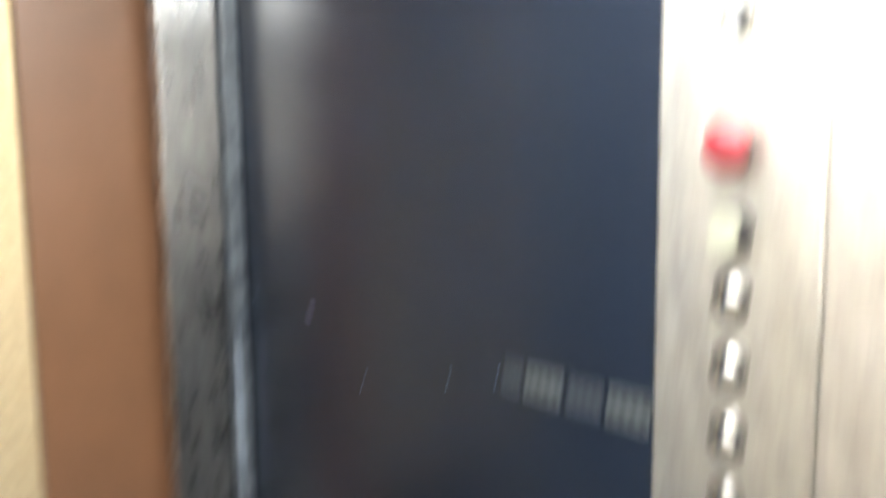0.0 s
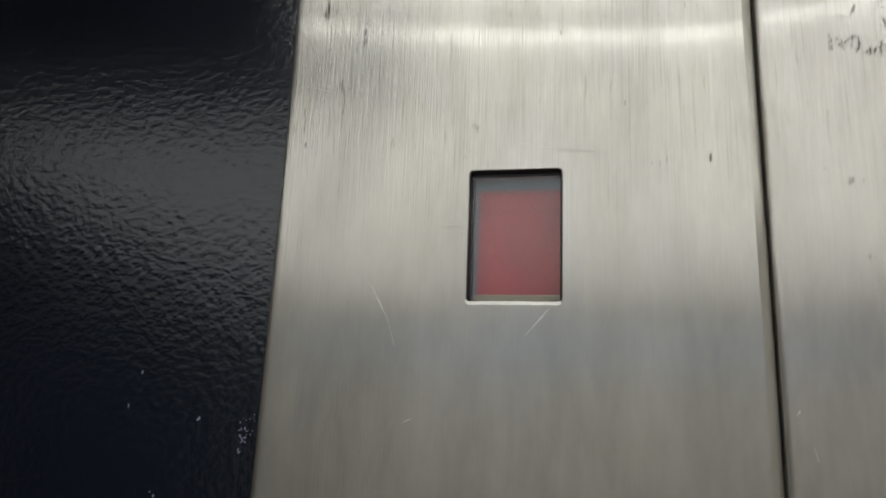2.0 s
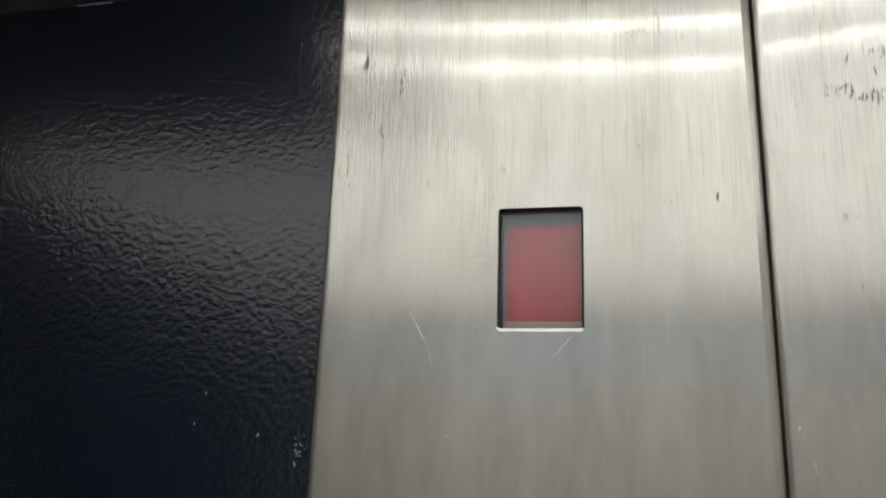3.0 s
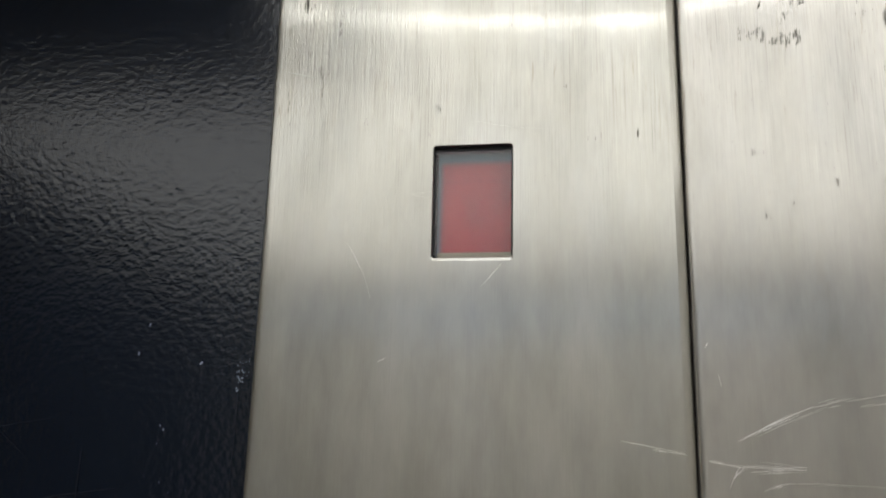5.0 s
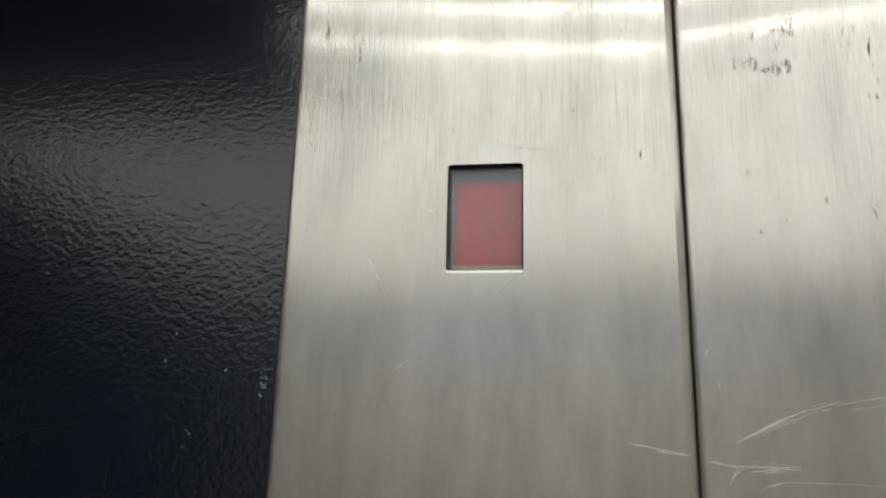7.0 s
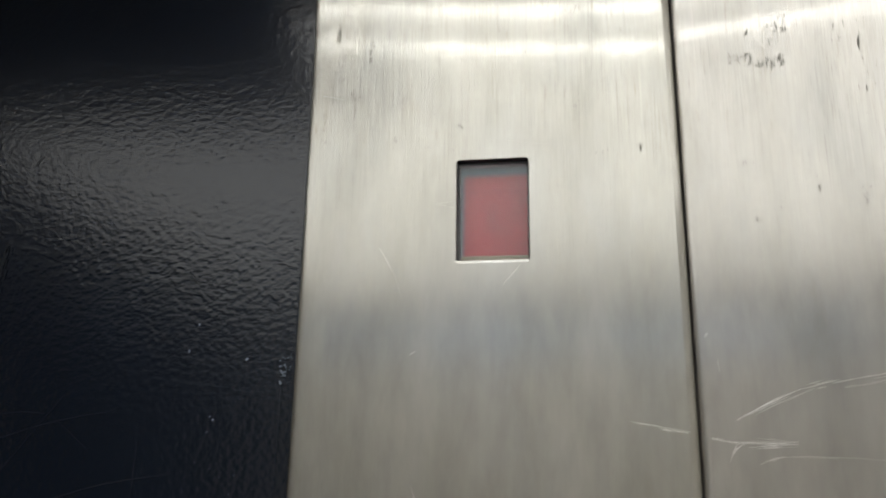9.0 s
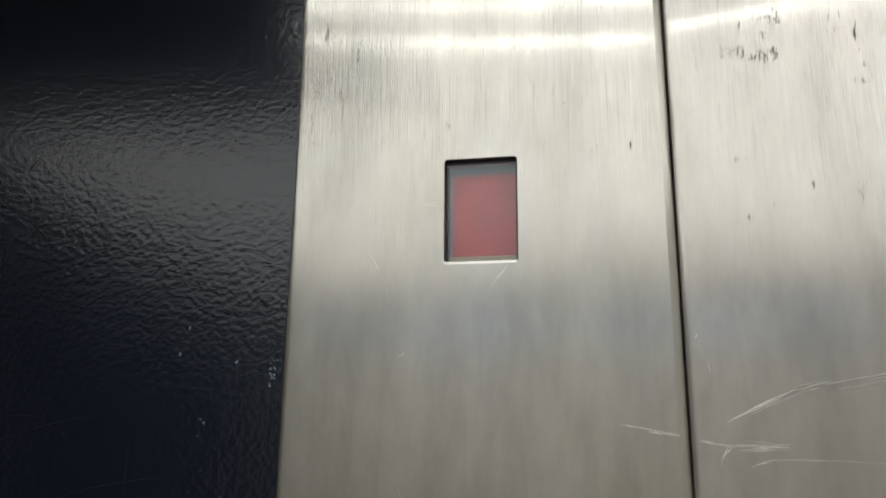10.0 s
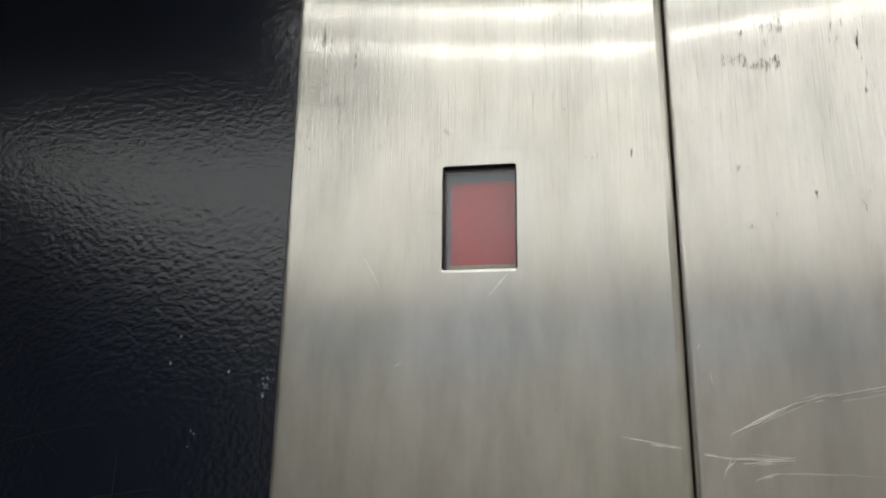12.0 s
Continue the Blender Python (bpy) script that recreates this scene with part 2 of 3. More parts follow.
p.inputs["Base Color"].default_value = (0.95, 0.95, 0.95, 1)
p.inputs["Transmission Weight"].default_value = 1.0
p.inputs["Roughness"].default_value = 0.13
p.inputs["IOR"].default_value = 1.52


# ---- mesh helpers ----
def link_mesh(name, bm, mat, smooth=False):
    bmesh.ops.recalc_face_normals(bm, faces=bm.faces[:])
    me = bpy.data.meshes.new(name)
    bm.to_mesh(me)
    bm.free()
    me.materials.append(mat)
    if smooth:
        for f in me.polygons:
            f.use_smooth = True
    return new(name, me)


def part(name, bm, mat, parent, label="", smooth=False):
    ob = link_mesh(name, bm, mat, smooth)
    ob.parent = parent
    return tagged(ob, label) if label else ob


def box(x0, x1, y0, y1, z0, z1, bevel=0.0, seg=2):
    bm = bmesh.new()
    bmesh.ops.create_cube(bm, size=1.0)
    for v in bm.verts:
        v.co = ((x0 + x1) / 2 + v.co.x * (x1 - x0), (y0 + y1) / 2 + v.co.y * (y1 - y0), (z0 + z1) / 2 + v.co.z * (z1 - z0))
    if bevel:
        bmesh.ops.bevel(bm, geom=bm.edges[:], offset=bevel, segments=seg, profile=0.5, affect="EDGES")
    return bm


def lathe(profile, x, z, y=0.0, seg=40):
    """A turned body round an axis along y: profile holds (radius, y), out of the wall towards -y."""
    bm = bmesh.new()
    rings = []
    for r, py in profile:
        if r < 1e-6:
            rings.append([bm.verts.new((x, y + py, z))])
        else:
            rings.append([bm.verts.new((x + r * math.cos(2 * math.pi * i / seg), y + py, z + r * math.sin(2 * math.pi * i / seg))) for i in range(seg)])
    for a, b in zip(rings, rings[1:]):
        for i in range(seg):
            j = (i + 1) % seg
            if len(a) == 1 and len(b) > 1:
                bm.faces.new((a[0], b[i], b[j]))
            elif len(b) == 1 and len(a) > 1:
                bm.faces.new((a[i], a[j], b[0]))
            elif len(a) > 1:
                bm.faces.new((a[i], a[j], b[j], b[i]))
    return bm


def rounded(x0, x1, z0, z1, r, n=5):
    """Outline of a rectangle with round corners, anticlockwise, as (x, z)."""
    pts = []
    for cx, cz, a0 in ((x1 - r, z1 - r, 0), (x0 + r, z1 - r, 90), (x0 + r, z0 + r, 180), (x1 - r, z0 + r, 270)):
        for i in range(n + 1):
            a = radians(a0 + 90 * i / n)
            pts.append((cx + r * math.cos(a), cz + r * math.sin(a)))
    return pts


def tube_walls(outline_a, ya, outline_b, yb):
    bm = bmesh.new()
    a = [bm.verts.new((x, ya, z)) for x, z in outline_a]
    b = [bm.verts.new((x, yb, z)) for x, z in outline_b]
    n = len(a)
    for i in range(n):
        bm.faces.new((a[i], a[(i + 1) % n], b[(i + 1) % n], b[i]))
    return bm


def ribbon(points, width, y):
    """A flat tapered streak through (x, z) points, lying on a face at y."""
    bm = bmesh.new()
    n = len(points)
    rows = []
    for i, (x, z) in enumerate(points):
        ax, az = points[max(i - 1, 0)]
        bx, bz = points[min(i + 1, n - 1)]
        d = math.hypot(bx - ax, bz - az) or 1e-9
        w = width * 0.5 * (0.25 + 0.75 * math.sin(math.pi * (i + 0.5) / n))
        nx, nz = -(bz - az) / d * w, (bx - ax) / d * w
        rows.append((bm.verts.new((x + nx, y, z + nz)), bm.verts.new((x - nx, y, z - nz))))
    for a, b in zip(rows, rows[1:]):
        bm.faces.new((a[0], a[1], b[1], b[0]))
    return bm


def streak(a, b, steps=9, bow=0.0, jitter=0.0003, rng=random):
    pts = []
    for i in range(steps):
        k = i / (steps - 1)
        x, z = a[0] + (b[0] - a[0]) * k, a[1] + (b[1] - a[1]) * k
        off = bow * math.sin(math.pi * k) + rng.uniform(-jitter, jitter)
        pts.append((x, z + off))
    return pts


def structure(name, bm, mat, label, category):
    return tagged(link_mesh(name, bm, mat), label, category, kind="structure")


# ---- the car's shell ----
# floor stays out of view; kept light to bounce lamp light up the walls
structure("floor", box(DOOR_X - 0.06, BACK_X + 0.05, FAR_Y - 0.05, 0.1, -0.05, 0.0), LINO, "unseen light grey floor of the lift car, kept light for bounce", "floor")
structure("wall_back", box(BACK_X, BACK_X + 0.04, FAR_Y, 0.1, 1.15, CEIL), LAMINATE, "plain light laminate upper rear wall of the lift car", "wall")
# unseen dado, added dark so the door post mirrors a darker lower half
structure("wall_back_lower", box(BACK_X, BACK_X + 0.04, FAR_Y, 0.1, 0, 1.15), DARK, "unseen dark lower rear wall, added to darken the door post's reflection", "wall")
# unseen; toned blue-grey for what the dark painted wall mirrors
structure("wall_opposite_front", box(DOOR_X, -0.47, FAR_Y - 0.04, FAR_Y, 0, CEIL), BLUE_GREY, "unseen blue-grey front part of the side wall, shapes the painted wall's reflection", "wall")
# unseen; added in beige to warm and dim the lower steel's reflection
structure("wall_opposite_lower", box(-0.47, BACK_X + 0.04, FAR_Y - 0.04, FAR_Y, 0, 1.40), BEIGE_LAMINATE, "unseen beige lower part of the side wall, warms the steel's reflection", "wall")
structure("wall_opposite", box(-0.47, BACK_X + 0.04, FAR_Y - 0.04, FAR_Y, 1.40, 1.935), LAMINATE, "plain warm light laminate side wall of the lift car", "wall")
# unseen band, added to put a bluish zone into the steel's reflection
structure("wall_opposite_reflector", box(-0.47, BACK_X + 0.04, FAR_Y - 0.04, FAR_Y, 1.935, CEIL), BLUE_REFLECTOR, "unseen blue steel band added to tint the control panel's reflection", "wall")
structure("wall_core", box(DOOR_X - 0.04, BACK_X, 0.06, 0.1, 0, CEIL), GAP, "dark inner core behind the panelled wall", "wall")
structure("ceiling", box(DOOR_X - 0.04, BACK_X + 0.04, FAR_Y - 0.04, 0.1, CEIL, CEIL + 0.03), STEEL_CEILING, "satin steel ceiling that mirrors the walls", "ceiling")

# dark painted cladding between the door and the control panel
structure("wall_painted", box(DOOR_X, -0.0010, 0.004, 0.056, 0.0, BASE + 0.156, 0.0015), DARK,
          "dark blue painted wall with an orange-peel skin and scuffs", "wall")
structure("trim", box(DOOR_X, -0.0005, 0.012, 0.056, BASE + 0.159, CEIL - 0.001), EDGE, "rubbed grey strip between wall and ceiling", "trim")

# front wall: steel return, dark groove, painted corner post
structure("corner_post", box(DOOR_X - 0.03, DOOR_X + 0.008, -0.03, 0.0035, 0, CEIL - 0.001, 0.004), WORN, "narrow dark painted corner post with chipped edges", "post")
# added to stop landing light leaking in above the painted wall
structure("corner_filler", box(DOOR_X - 0.04, DOOR_X - 0.001, 0.005, 0.058, 0, CEIL - 0.001), GAP, "unseen dark filler behind the corner post, blocks a light leak", "post")
structure("groove", box(DOOR_X - 0.03, DOOR_X - 0.006, -0.038, -0.03, 0, CEIL - 0.001), SCUFF, "dark groove beside the door post", "groove")
structure("door_post", box(DOOR_X - 0.05, DOOR_X, -0.148, -0.038, 0, CEIL - 0.001, 0.003), STEEL_POST, "brushed steel door post of the lift car", "post")
structure("door_post_far", box(DOOR_X - 0.05, DOOR_X, FAR_Y, FAR_Y + 0.12, 0, CEIL - 0.001, 0.003), STEEL_POST, "brushed steel door post beside the far wall", "post")
structure("wall_landing", box(-2.3, -2.2, -2.5, 1.5, -0.05, 2.6), PLASTER, "rough cream plaster wall of the landing", "wall")
structure("floor_landing", box(-2.3, DOOR_X - 0.06, -2.5, 1.5, -0.06, -0.01), RUBBER, "dark landing floor outside the lift", "floor")
structure("wall_landing_side", box(-2.2, -1.1, 1.5, 1.6, -0.05, 2.6), PLASTER, "plain cream side wall of the landing", "wall")
structure("wall_landing_end", box(-2.2, -1.1, -2.6, -2.5, -0.05, 2.6), PLASTER, "plain cream end wall of the landing", "wall")
structure("wall_shaft", box(-1.18, -1.115, 0.0, 1.5, -0.05, 2.6), PLASTER, "plain cream landing wall beside the lift door", "wall")
structure("wall_shaft_far", box(-1.18, -1.115, -2.5, FAR_Y + 0.05, -0.05, 2.6), PLASTER, "plain cream landing wall past the lift door", "wall")
structure("wall_shaft_head", box(-1.18, -1.115, FAR_Y + 0.05, 0.0, 2.2, 2.6), PLASTER, "plain cream landing wall over the lift door", "wall")
structure("ceiling_landing", box(-2.3, DOOR_X - 0.15, -2.5, 1.5, 2.6, 2.65), PLASTER, "plain cream landing ceiling", "ceiling")

door = tagged(link_mesh("landing_door", box(-1.10, -1.06, -0.352, 0.35, 0, 2.30, 0.004), BROWN),
              "brown painted sliding landing door, pushed partly open", "door")

# ceiling luminaire: shallow frame, wide diffuser, two bare tubes in the trough next to the wall
LX0, LX1 = -0.40, 0.58
lamp = tagged(new("ceiling_lamp"), "flat ceiling lamp with a glowing diffuser and two bright tubes", "lamp")
TX0 = -0.05         # left end of the tubes
for x0, x1, y0, y1 in ((LX0 - 0.012, LX0, -0.948, -0.205), (LX1, LX1 + 0.012, -0.948, -0.082), (LX0, LX1, -0.948, -0.942), (LX0, TX0, -0.215, -0.205)):
    part("frame_bar", box(x0, x1, y0, y1, CEIL - 0.008, CEIL - 0.001, 0.001), STEEL_CEILING, lamp)
part("diffuser", box(LX0, LX1, -0.942, -0.215, CEIL - 0.005, CEIL - 0.001), DIFFUSER, lamp, "glowing milky diffuser")
part("trough_cover", box(TX0, LX1, -0.215, -0.085, CEIL - 0.004, CEIL - 0.001), DIFFUSER, lamp)
for ty in (-0.100, -0.145):
    bm = bmesh.new()
    bmesh.ops.create_cone(bm, cap_ends=True, segments=16, radius1=0.0026, radius2=0.0026, depth=LX1 - TX0 - 0.01, matrix=pose((TX0 + LX1) / 2, ty, CEIL - 0.005, 0, 90, 0))
    part("tube", bm, TUBE, lamp, "glowing white lamp tube")

# unseen fill lamp, added to light the landing; placed clear of mirrored views
tagged(link_mesh("landing_fill", lathe([(0, 0), (0.16, 0), (0.16, -0.03), (0, -0.04)], 0, 0), LANDING_FILL), "unseen round fill lamp added to light the landing", "lamp")
bpy.data.objects["landing_fill"].matrix_world = pose(-1.6, 0.8, 2.6, 90, 0, 0)

# ---- control panel ----
panel = tagged(new("control_panel"), "tall brushed steel lift control panel with display, switches and buttons", "control panel")
X0, X1, Z0, Z1 = 0.0666, 0.0978, BASE - 0.0012, BASE + 0.0448


SEAM = PANEL_W + 0.0006


def warp(x, z):
    """How far the thin sheets lean out of the plane near the top: more towards their far edges, the wall sheet a little more than the plate."""
    up = max(0.0, z - BASE) ** 2
    return -(1.05 * min(abs(x - SEAM), 0.2) + (0.06 if x > SEAM else 0.0)) * up


def steps(marks, size):
    out = [marks[0]]
    for a, b in zip(marks, marks[1:]):
        n = max(1, round((b - a) / size))
        out += [a + (b - a) * i / n for i in range(1, n + 1)]
    return out


def sheet_face(bm, xs, zs, skip=None):
    grid = {}

    def vert(x, z):
        if (x, z) not in grid:
            grid[(x, z)] = bm.verts.new((x, 0, z))
        return grid[(x, z)]

    for x0, x1 in zip(xs, xs[1:]):
        for z0, z1 in zip(zs, zs[1:]):
            cx, cz = (x0 + x1) / 2, (z0 + z1) / 2
            if skip and skip[0] < cx < skip[1] and skip[2] < cz < skip[3]:
                continue
            bm.faces.new((vert(x0, z0), vert(x1, z0), vert(x1, z1), vert(x0, z1)))


def rolled_edge(bm, x_edge, inward, r, zs, n=7, deep=0.6):
    """A rounded long edge and its return into the wall."""
    prof = [(x_edge, 0.05), (x_edge, 0.02)] + [(x_edge + inward * (r - r * math.cos(radians(90 * i / n))), deep * (r - r * math.sin(radians(90 * i / n)))) for i in range(n + 1)]
    edge_profile(bm, prof, zs)


def edge_profile(bm, prof, zs):
    """A section of (x, y) drawn upwards through the heights zs."""
    rows = [[bm.verts.new((x, y, z)) for x, y in prof] for z in zs]
    for a, b in zip(rows, rows[1:]):
        for i in range(len(prof) - 1):
            bm.faces.new((a[i], a[i + 1], b[i + 1], b[i]))


def bend(bm):
    for v in bm.verts:
        if v.co.y < 0.01:
            v.co.y += warp(v.co.x, v.co.z)
    return bm


def panel_plate():
    """The folded plate: front face with the display's opening, rounded long edges and returns."""
    bm = bmesh.new()
    m = 0.006
    hole = rounded(X0, X1, Z0, Z1, 0.0015)
    zb, zt, r = 0.35, CEIL - 0.016, 0.0026
    zs = steps([zb, 1.3], 0.25)[:-1] + steps([1.3, Z0 - m], 0.05)[:-1] + steps([Z0 - m, Z1 + m, zt], 0.006)
    rolled_edge(bm, -0.0008, 1, r, zs, 7, 0.35)
    edge_profile(bm, [(PANEL_W, 0.05), (PANEL_W, 0.0030), (PANEL_W - 0.0002, 0.0022), (PANEL_W - 0.0008, 0.0016), (PANEL_W - 0.0018, 0.0009), (PANEL_W - 0.0028, 0.00037), (PANEL_W - 0.0036, 0.0)], zs)
    xs = steps([r - 0.0008, X0 - m, X1 + m, PANEL_W - 0.0036], 0.006)
    sheet_face(bm, xs, zs, (X0 - m, X1 + m, Z0 - m, Z1 + m))
    ring = [bm.verts.new((x, 0, z)) for x, z in hole]
    k = len(ring) // 4
    cor = [bm.verts.new(c) for c in ((X1 + m, 0, Z1 + m), (X0 - m, 0, Z1 + m), (X0 - m, 0, Z0 - m), (X1 + m, 0, Z0 - m))]
    for q in range(4):
        for i in range(k - 1):
            bm.faces.new((cor[q], ring[q * k + i], ring[q * k + i + 1]))
        bm.faces.new((cor[q], ring[q * k + k - 1], ring[(q * k + k) % len(ring)], cor[(q + 1) % 4]))
    # chamfered lip of the opening
    n = len(ring)
    top = [bm.verts.new((x, 0, z)) for x, z in hole]
    lip = [bm.verts.new((x, 0.00035, z)) for x, z in rounded(X0 + 0.0003, X1 - 0.0003, Z0 + 0.0012, Z1 - 0.0002, 0.0011)]
    for i in range(n):
        bm.faces.new((top[i], top[(i + 1) % n], lip[(i + 1) % n], lip[i]))
    return bend(bm)


plate = part("plate", panel_plate(), STEEL, panel, "", True)

display = part("display", tube_walls(rounded(X0 + 0.0003, X1 - 0.0003, Z0 + 0.0012, Z1 - 0.0002, 0.0011), 0.0007, rounded(X0 + 0.0003, X1 - 0.0003, Z0 + 0.0012, Z1 - 0.0002, 0.0011), 0.0044), BLACK, panel, "recessed unlit display with a red filter")
part("bezel_top", box(X0 - 0.001, X1 + 0.001, 0.0047, 0.0080, Z1 - 0.0012, Z1 + 0.001, 0.0002), GREY, display)
part("bezel_side", box(X0 - 0.001, X0 + 0.0012, 0.0056, 0.0080, Z0 - 0.001, Z1 - 0.0015, 0.0003), BLACK, display, "black inner rim")
part("filter", box(X0 - 0.001, X1 + 0.001, 0.0090, 0.012, Z0 - 0.001, Z1 + 0.001), RED_FILTER, display, "dull red display filter")
part("lip", box(X0 + 0.0014, X1 + 0.0008, 0.0060, 0.0075, Z0 + 0.0003, Z0 + 0.0046, 0.0008), BEIGE, display)
pane = part("pane", box(X0 + 0.0003, X1 - 0.0003, 0.0036, 0.0044, Z0 + 0.0010, Z1 - 0.0003), GLASS, display)
pane.visible_shadow = False
part("bezel_side", box(X1 - 0.0009, X1 - 0.0003, 0.0028, 0.0034, Z0 + 0.0010, Z1 - 0.0003), BLACK, display, "black inner rim")
hair_line = [(X0 + 0.0035, Z1 - 0.0142), (X0 + 0.010, Z1 - 0.0140), (X0 + 0.018, Z1 - 0.0136), (X0 + 0.024, Z1 - 0.0141), (X1 - 0.0012, Z1 - 0.0139)]
part("hair_scratch", ribbon(hair_line, 0.0001, 0.0035), SCUFF, display)
part("hair_scratch", ribbon([(X1 - 0.0034, Z1 - 0.0140), (X1 - 0.0035, Z1 - 0.0190), (X1 - 0.0034, Z1 - 0.0250)], 0.00009, 0.00345), SCUFF, display)


def key_switch(x, z):
    s = part("key_switch", lathe([(0.0205, 0.0), (0.0205, -0.003), (0.0185, -0.0048), (0.0150, -0.0048), (0.0145, -0.003), (0.0145, 0.0)], x, z), DARK_CHROME, panel, "round key switch with a brass barrel", True)
    part("collar", lathe([(0.0145, -0.001), (0.0143, -0.0035), (0.0120, -0.0020), (0.0092, -0.0045), (0.0090, -0.001)], x, z, 0.0, 14), DARK_CHROME, s, "faceted dull collar")
    part("barrel", lathe([(0.0088, -0.001), (0.0088, -0.0056), (0.0078, -0.0064), (0, -0.0067)], x, z), BRASS, s)
    part("key_slot", box(x - 0.0014, x + 0.0014, -0.0071, -0.006, z - 0.0062, z + 0.0062), BLACK, s)
    return s


def dimple_button(x, z):
    s = part("dimple_button", lathe([(0.0150, 0.0), (0.0150, -0.0060), (0.0140, -0.0070), (0.0126, -0.0064), (0.0105, -0.0025), (0.0060, -0.0008), (0, -0.0004)], x, z), DARK_CHROME, panel, "round steel button with a hollow face", True)
    return s


def stop_button(x, z):
    s = part("stop_button", lathe([(0.017, 0.0), (0.017, -0.004), (0.012, -0.005), (0.012, -0.012)], x, z), BLACK, panel, "red mushroom stop button")
    part("mushroom_head", lathe([(0.012, -0.012), (0.021, -0.013), (0.0235, -0.017), (0.022, -0.022), (0.015, -0.0265), (0.007, -0.028), (0, -0.0285)], x, z), RED, s, "", True)
    return s


def knob(x, z):
    s = part("selector_knob", lathe([(0.020, 0.0), (0.020, -0.003), (0.0165, -0.004), (0.0160, -0.018)], x, z), BLACK, panel, "protruding round button with a cream face")
    part("cap", lathe([(0.0160, -0.018), (0.0150, -0.0195), (0, -0.020)], x, z), CREAM, s)
    return s


def floor_button(x, z):
    s = part("floor_button", lathe([(0.0195, 0.0), (0.0195, -0.002), (0.0180, -0.003), (0.0165, -0.003), (0.0160, -0.001)], x, z), DARK_CHROME, panel, "round floor button with a bright rim", True)
    part("rim_gap", lathe([(0.0163, -0.0012), (0.0135, -0.0012)], x, z), BLACK, s)
    part("cap", lathe([(0.0138, -0.001), (0.0138, -0.004), (0.0128, -0.0058), (0.0100, -0.0078), (0.0055, -0.0092), (0, -0.0097)], x, z), CHROME, s, "", True)
    return s


key_switch(0.0814, BASE - 0.199)
dimple_button(0.0794, BASE - 0.310)
stop_button(0.0800, BASE - 0.4256)
knob(0.0800, BASE - 0.503)
for i in range(5):
    floor_button(0.0800, BASE - 0.563 - 0.0665 * i)

# steel cladding past the control panel
def cladding():
    bm = bmesh.new()
    zs = steps([0.0, 1.3], 0.25)[:-1] + steps([1.3, 1.8], 0.05)[:-1] + steps([1.8, CEIL - 0.016], 0.006)
    rolled_edge(bm, PANEL_W + 0.0008, 1, 0.0026, zs, 7, 0.6)
    sheet_face(bm, steps([PANEL_W + 0.0034, 0.36], 0.006)[:-1] + steps([0.36, BACK_X - 0.001], 0.03), zs)
    return bend(bm)


clad = tagged(link_mesh("wall_steel", cladding(), STEEL_DOOR, True), "brushed steel wall panel with scratches beside the control panel", "wall", kind="structure")

# ---- wear: scratches, pits, chips ----
rng = random.Random(7)


layers = [0]


def layer():
    """Each mark lies a little over the one before it."""
    layers[0] = (layers[0] + 1) % 40
    return 0.00006 + 0.000012 * layers[0]


def scratch(pts, width, parent, mat, face=0.0):
    """A scratch through (x, height over the display's foot) points; lies a hair over its face."""
    pts = [(x, BASE + z) for x, z in pts]
    lift = layer()
    bm = ribbon(pts, width * (0.9 if face == 0.0 and mat is not PIT_DULL else 0.8), 0.0)
    for v in bm.verts:
        v.co.y = face - lift + (warp(v.co.x, v.co.z) if face == 0.0 else 0.0)
    if mat is SCRATCH:      # the burr along the lower side stands proud
        bm.verts.ensure_lookup_table()
        for i in range(0, len(bm.verts), 2):
            low = min(bm.verts[i], bm.verts[i + 1], key=lambda v: v.co.z)
            low.co.y -= 0.14 * width
    return part("scratch", bm, mat, parent)


def scratch_line(a, b, width, parent, mat, bow=0.0, face=0.0, n=11, jitter=0.00012):
    """A scratch; a bare one on steel is a bundle of fine broken hairs round a thin main line."""
    if face != 0.0 or mat is PIT_DULL:
        return scratch(streak(a, b, n, bow, jitter, rng), width, parent, mat, face)
    main = scratch(streak(a, b, n, bow, jitter, rng), width * 0.55, parent, mat, face)
    for i in range(7 if mat is SCRATCH else 4):
        o = rng.uniform(-1.5, 1.5) * width
        k0 = rng.uniform(0.0, 0.6)
        k1 = min(1.0, k0 + rng.uniform(0.15, 0.5))
        p = (a[0] + (b[0] - a[0]) * k0, a[1] + (b[1] - a[1]) * k0 + o)
        q = (a[0] + (b[0] - a[0]) * k1, a[1] + (b[1] - a[1]) * k1 + o + rng.uniform(-0.4, 0.4) * width)
        scratch(streak(p, q, n, bow * 0.7, jitter, rng), width * rng.uniform(0.2, 0.5), parent, mat if rng.random() < 0.45 else SCRATCH_DULL, face)
    return main


# control panel
scratch_line((0.0338, 0.0064), (0.0418, -0.0080), 0.00022, plate, SCRATCH, 0.001)
scratch_line((0.0395, -0.001), (0.0440, -0.0150), 0.00016, plate, SCRATCH_DULL)
scratch_line((0.0940, -0.0020), (0.0862, -0.0109), 0.00020, plate, SCRATCH)
scratch_line((0.0577, 0.0252), (0.0662, 0.0260), 0.00012, plate, SCRATCH_DULL)
scratch_line((0.0577, 0.0252), (0.0662, 0.0234), 0.00012, plate, SCRATCH_DULL)
scratch_line((0.0480, -0.0392), (0.0512, -0.0375), 0.00022, plate, SCRATCH)
scratch_line((0.1349, -0.0648), (0.1568, -0.0685), 0.00022, plate, SCRATCH)
scratch_line((0.1450, -0.0672), (0.1566, -0.0690), 0.00028, plate, SCRATCH)
scratch_line((0.0044, 0.0790), (0.0175, 0.0757), 0.00022, plate, PIT_DULL)
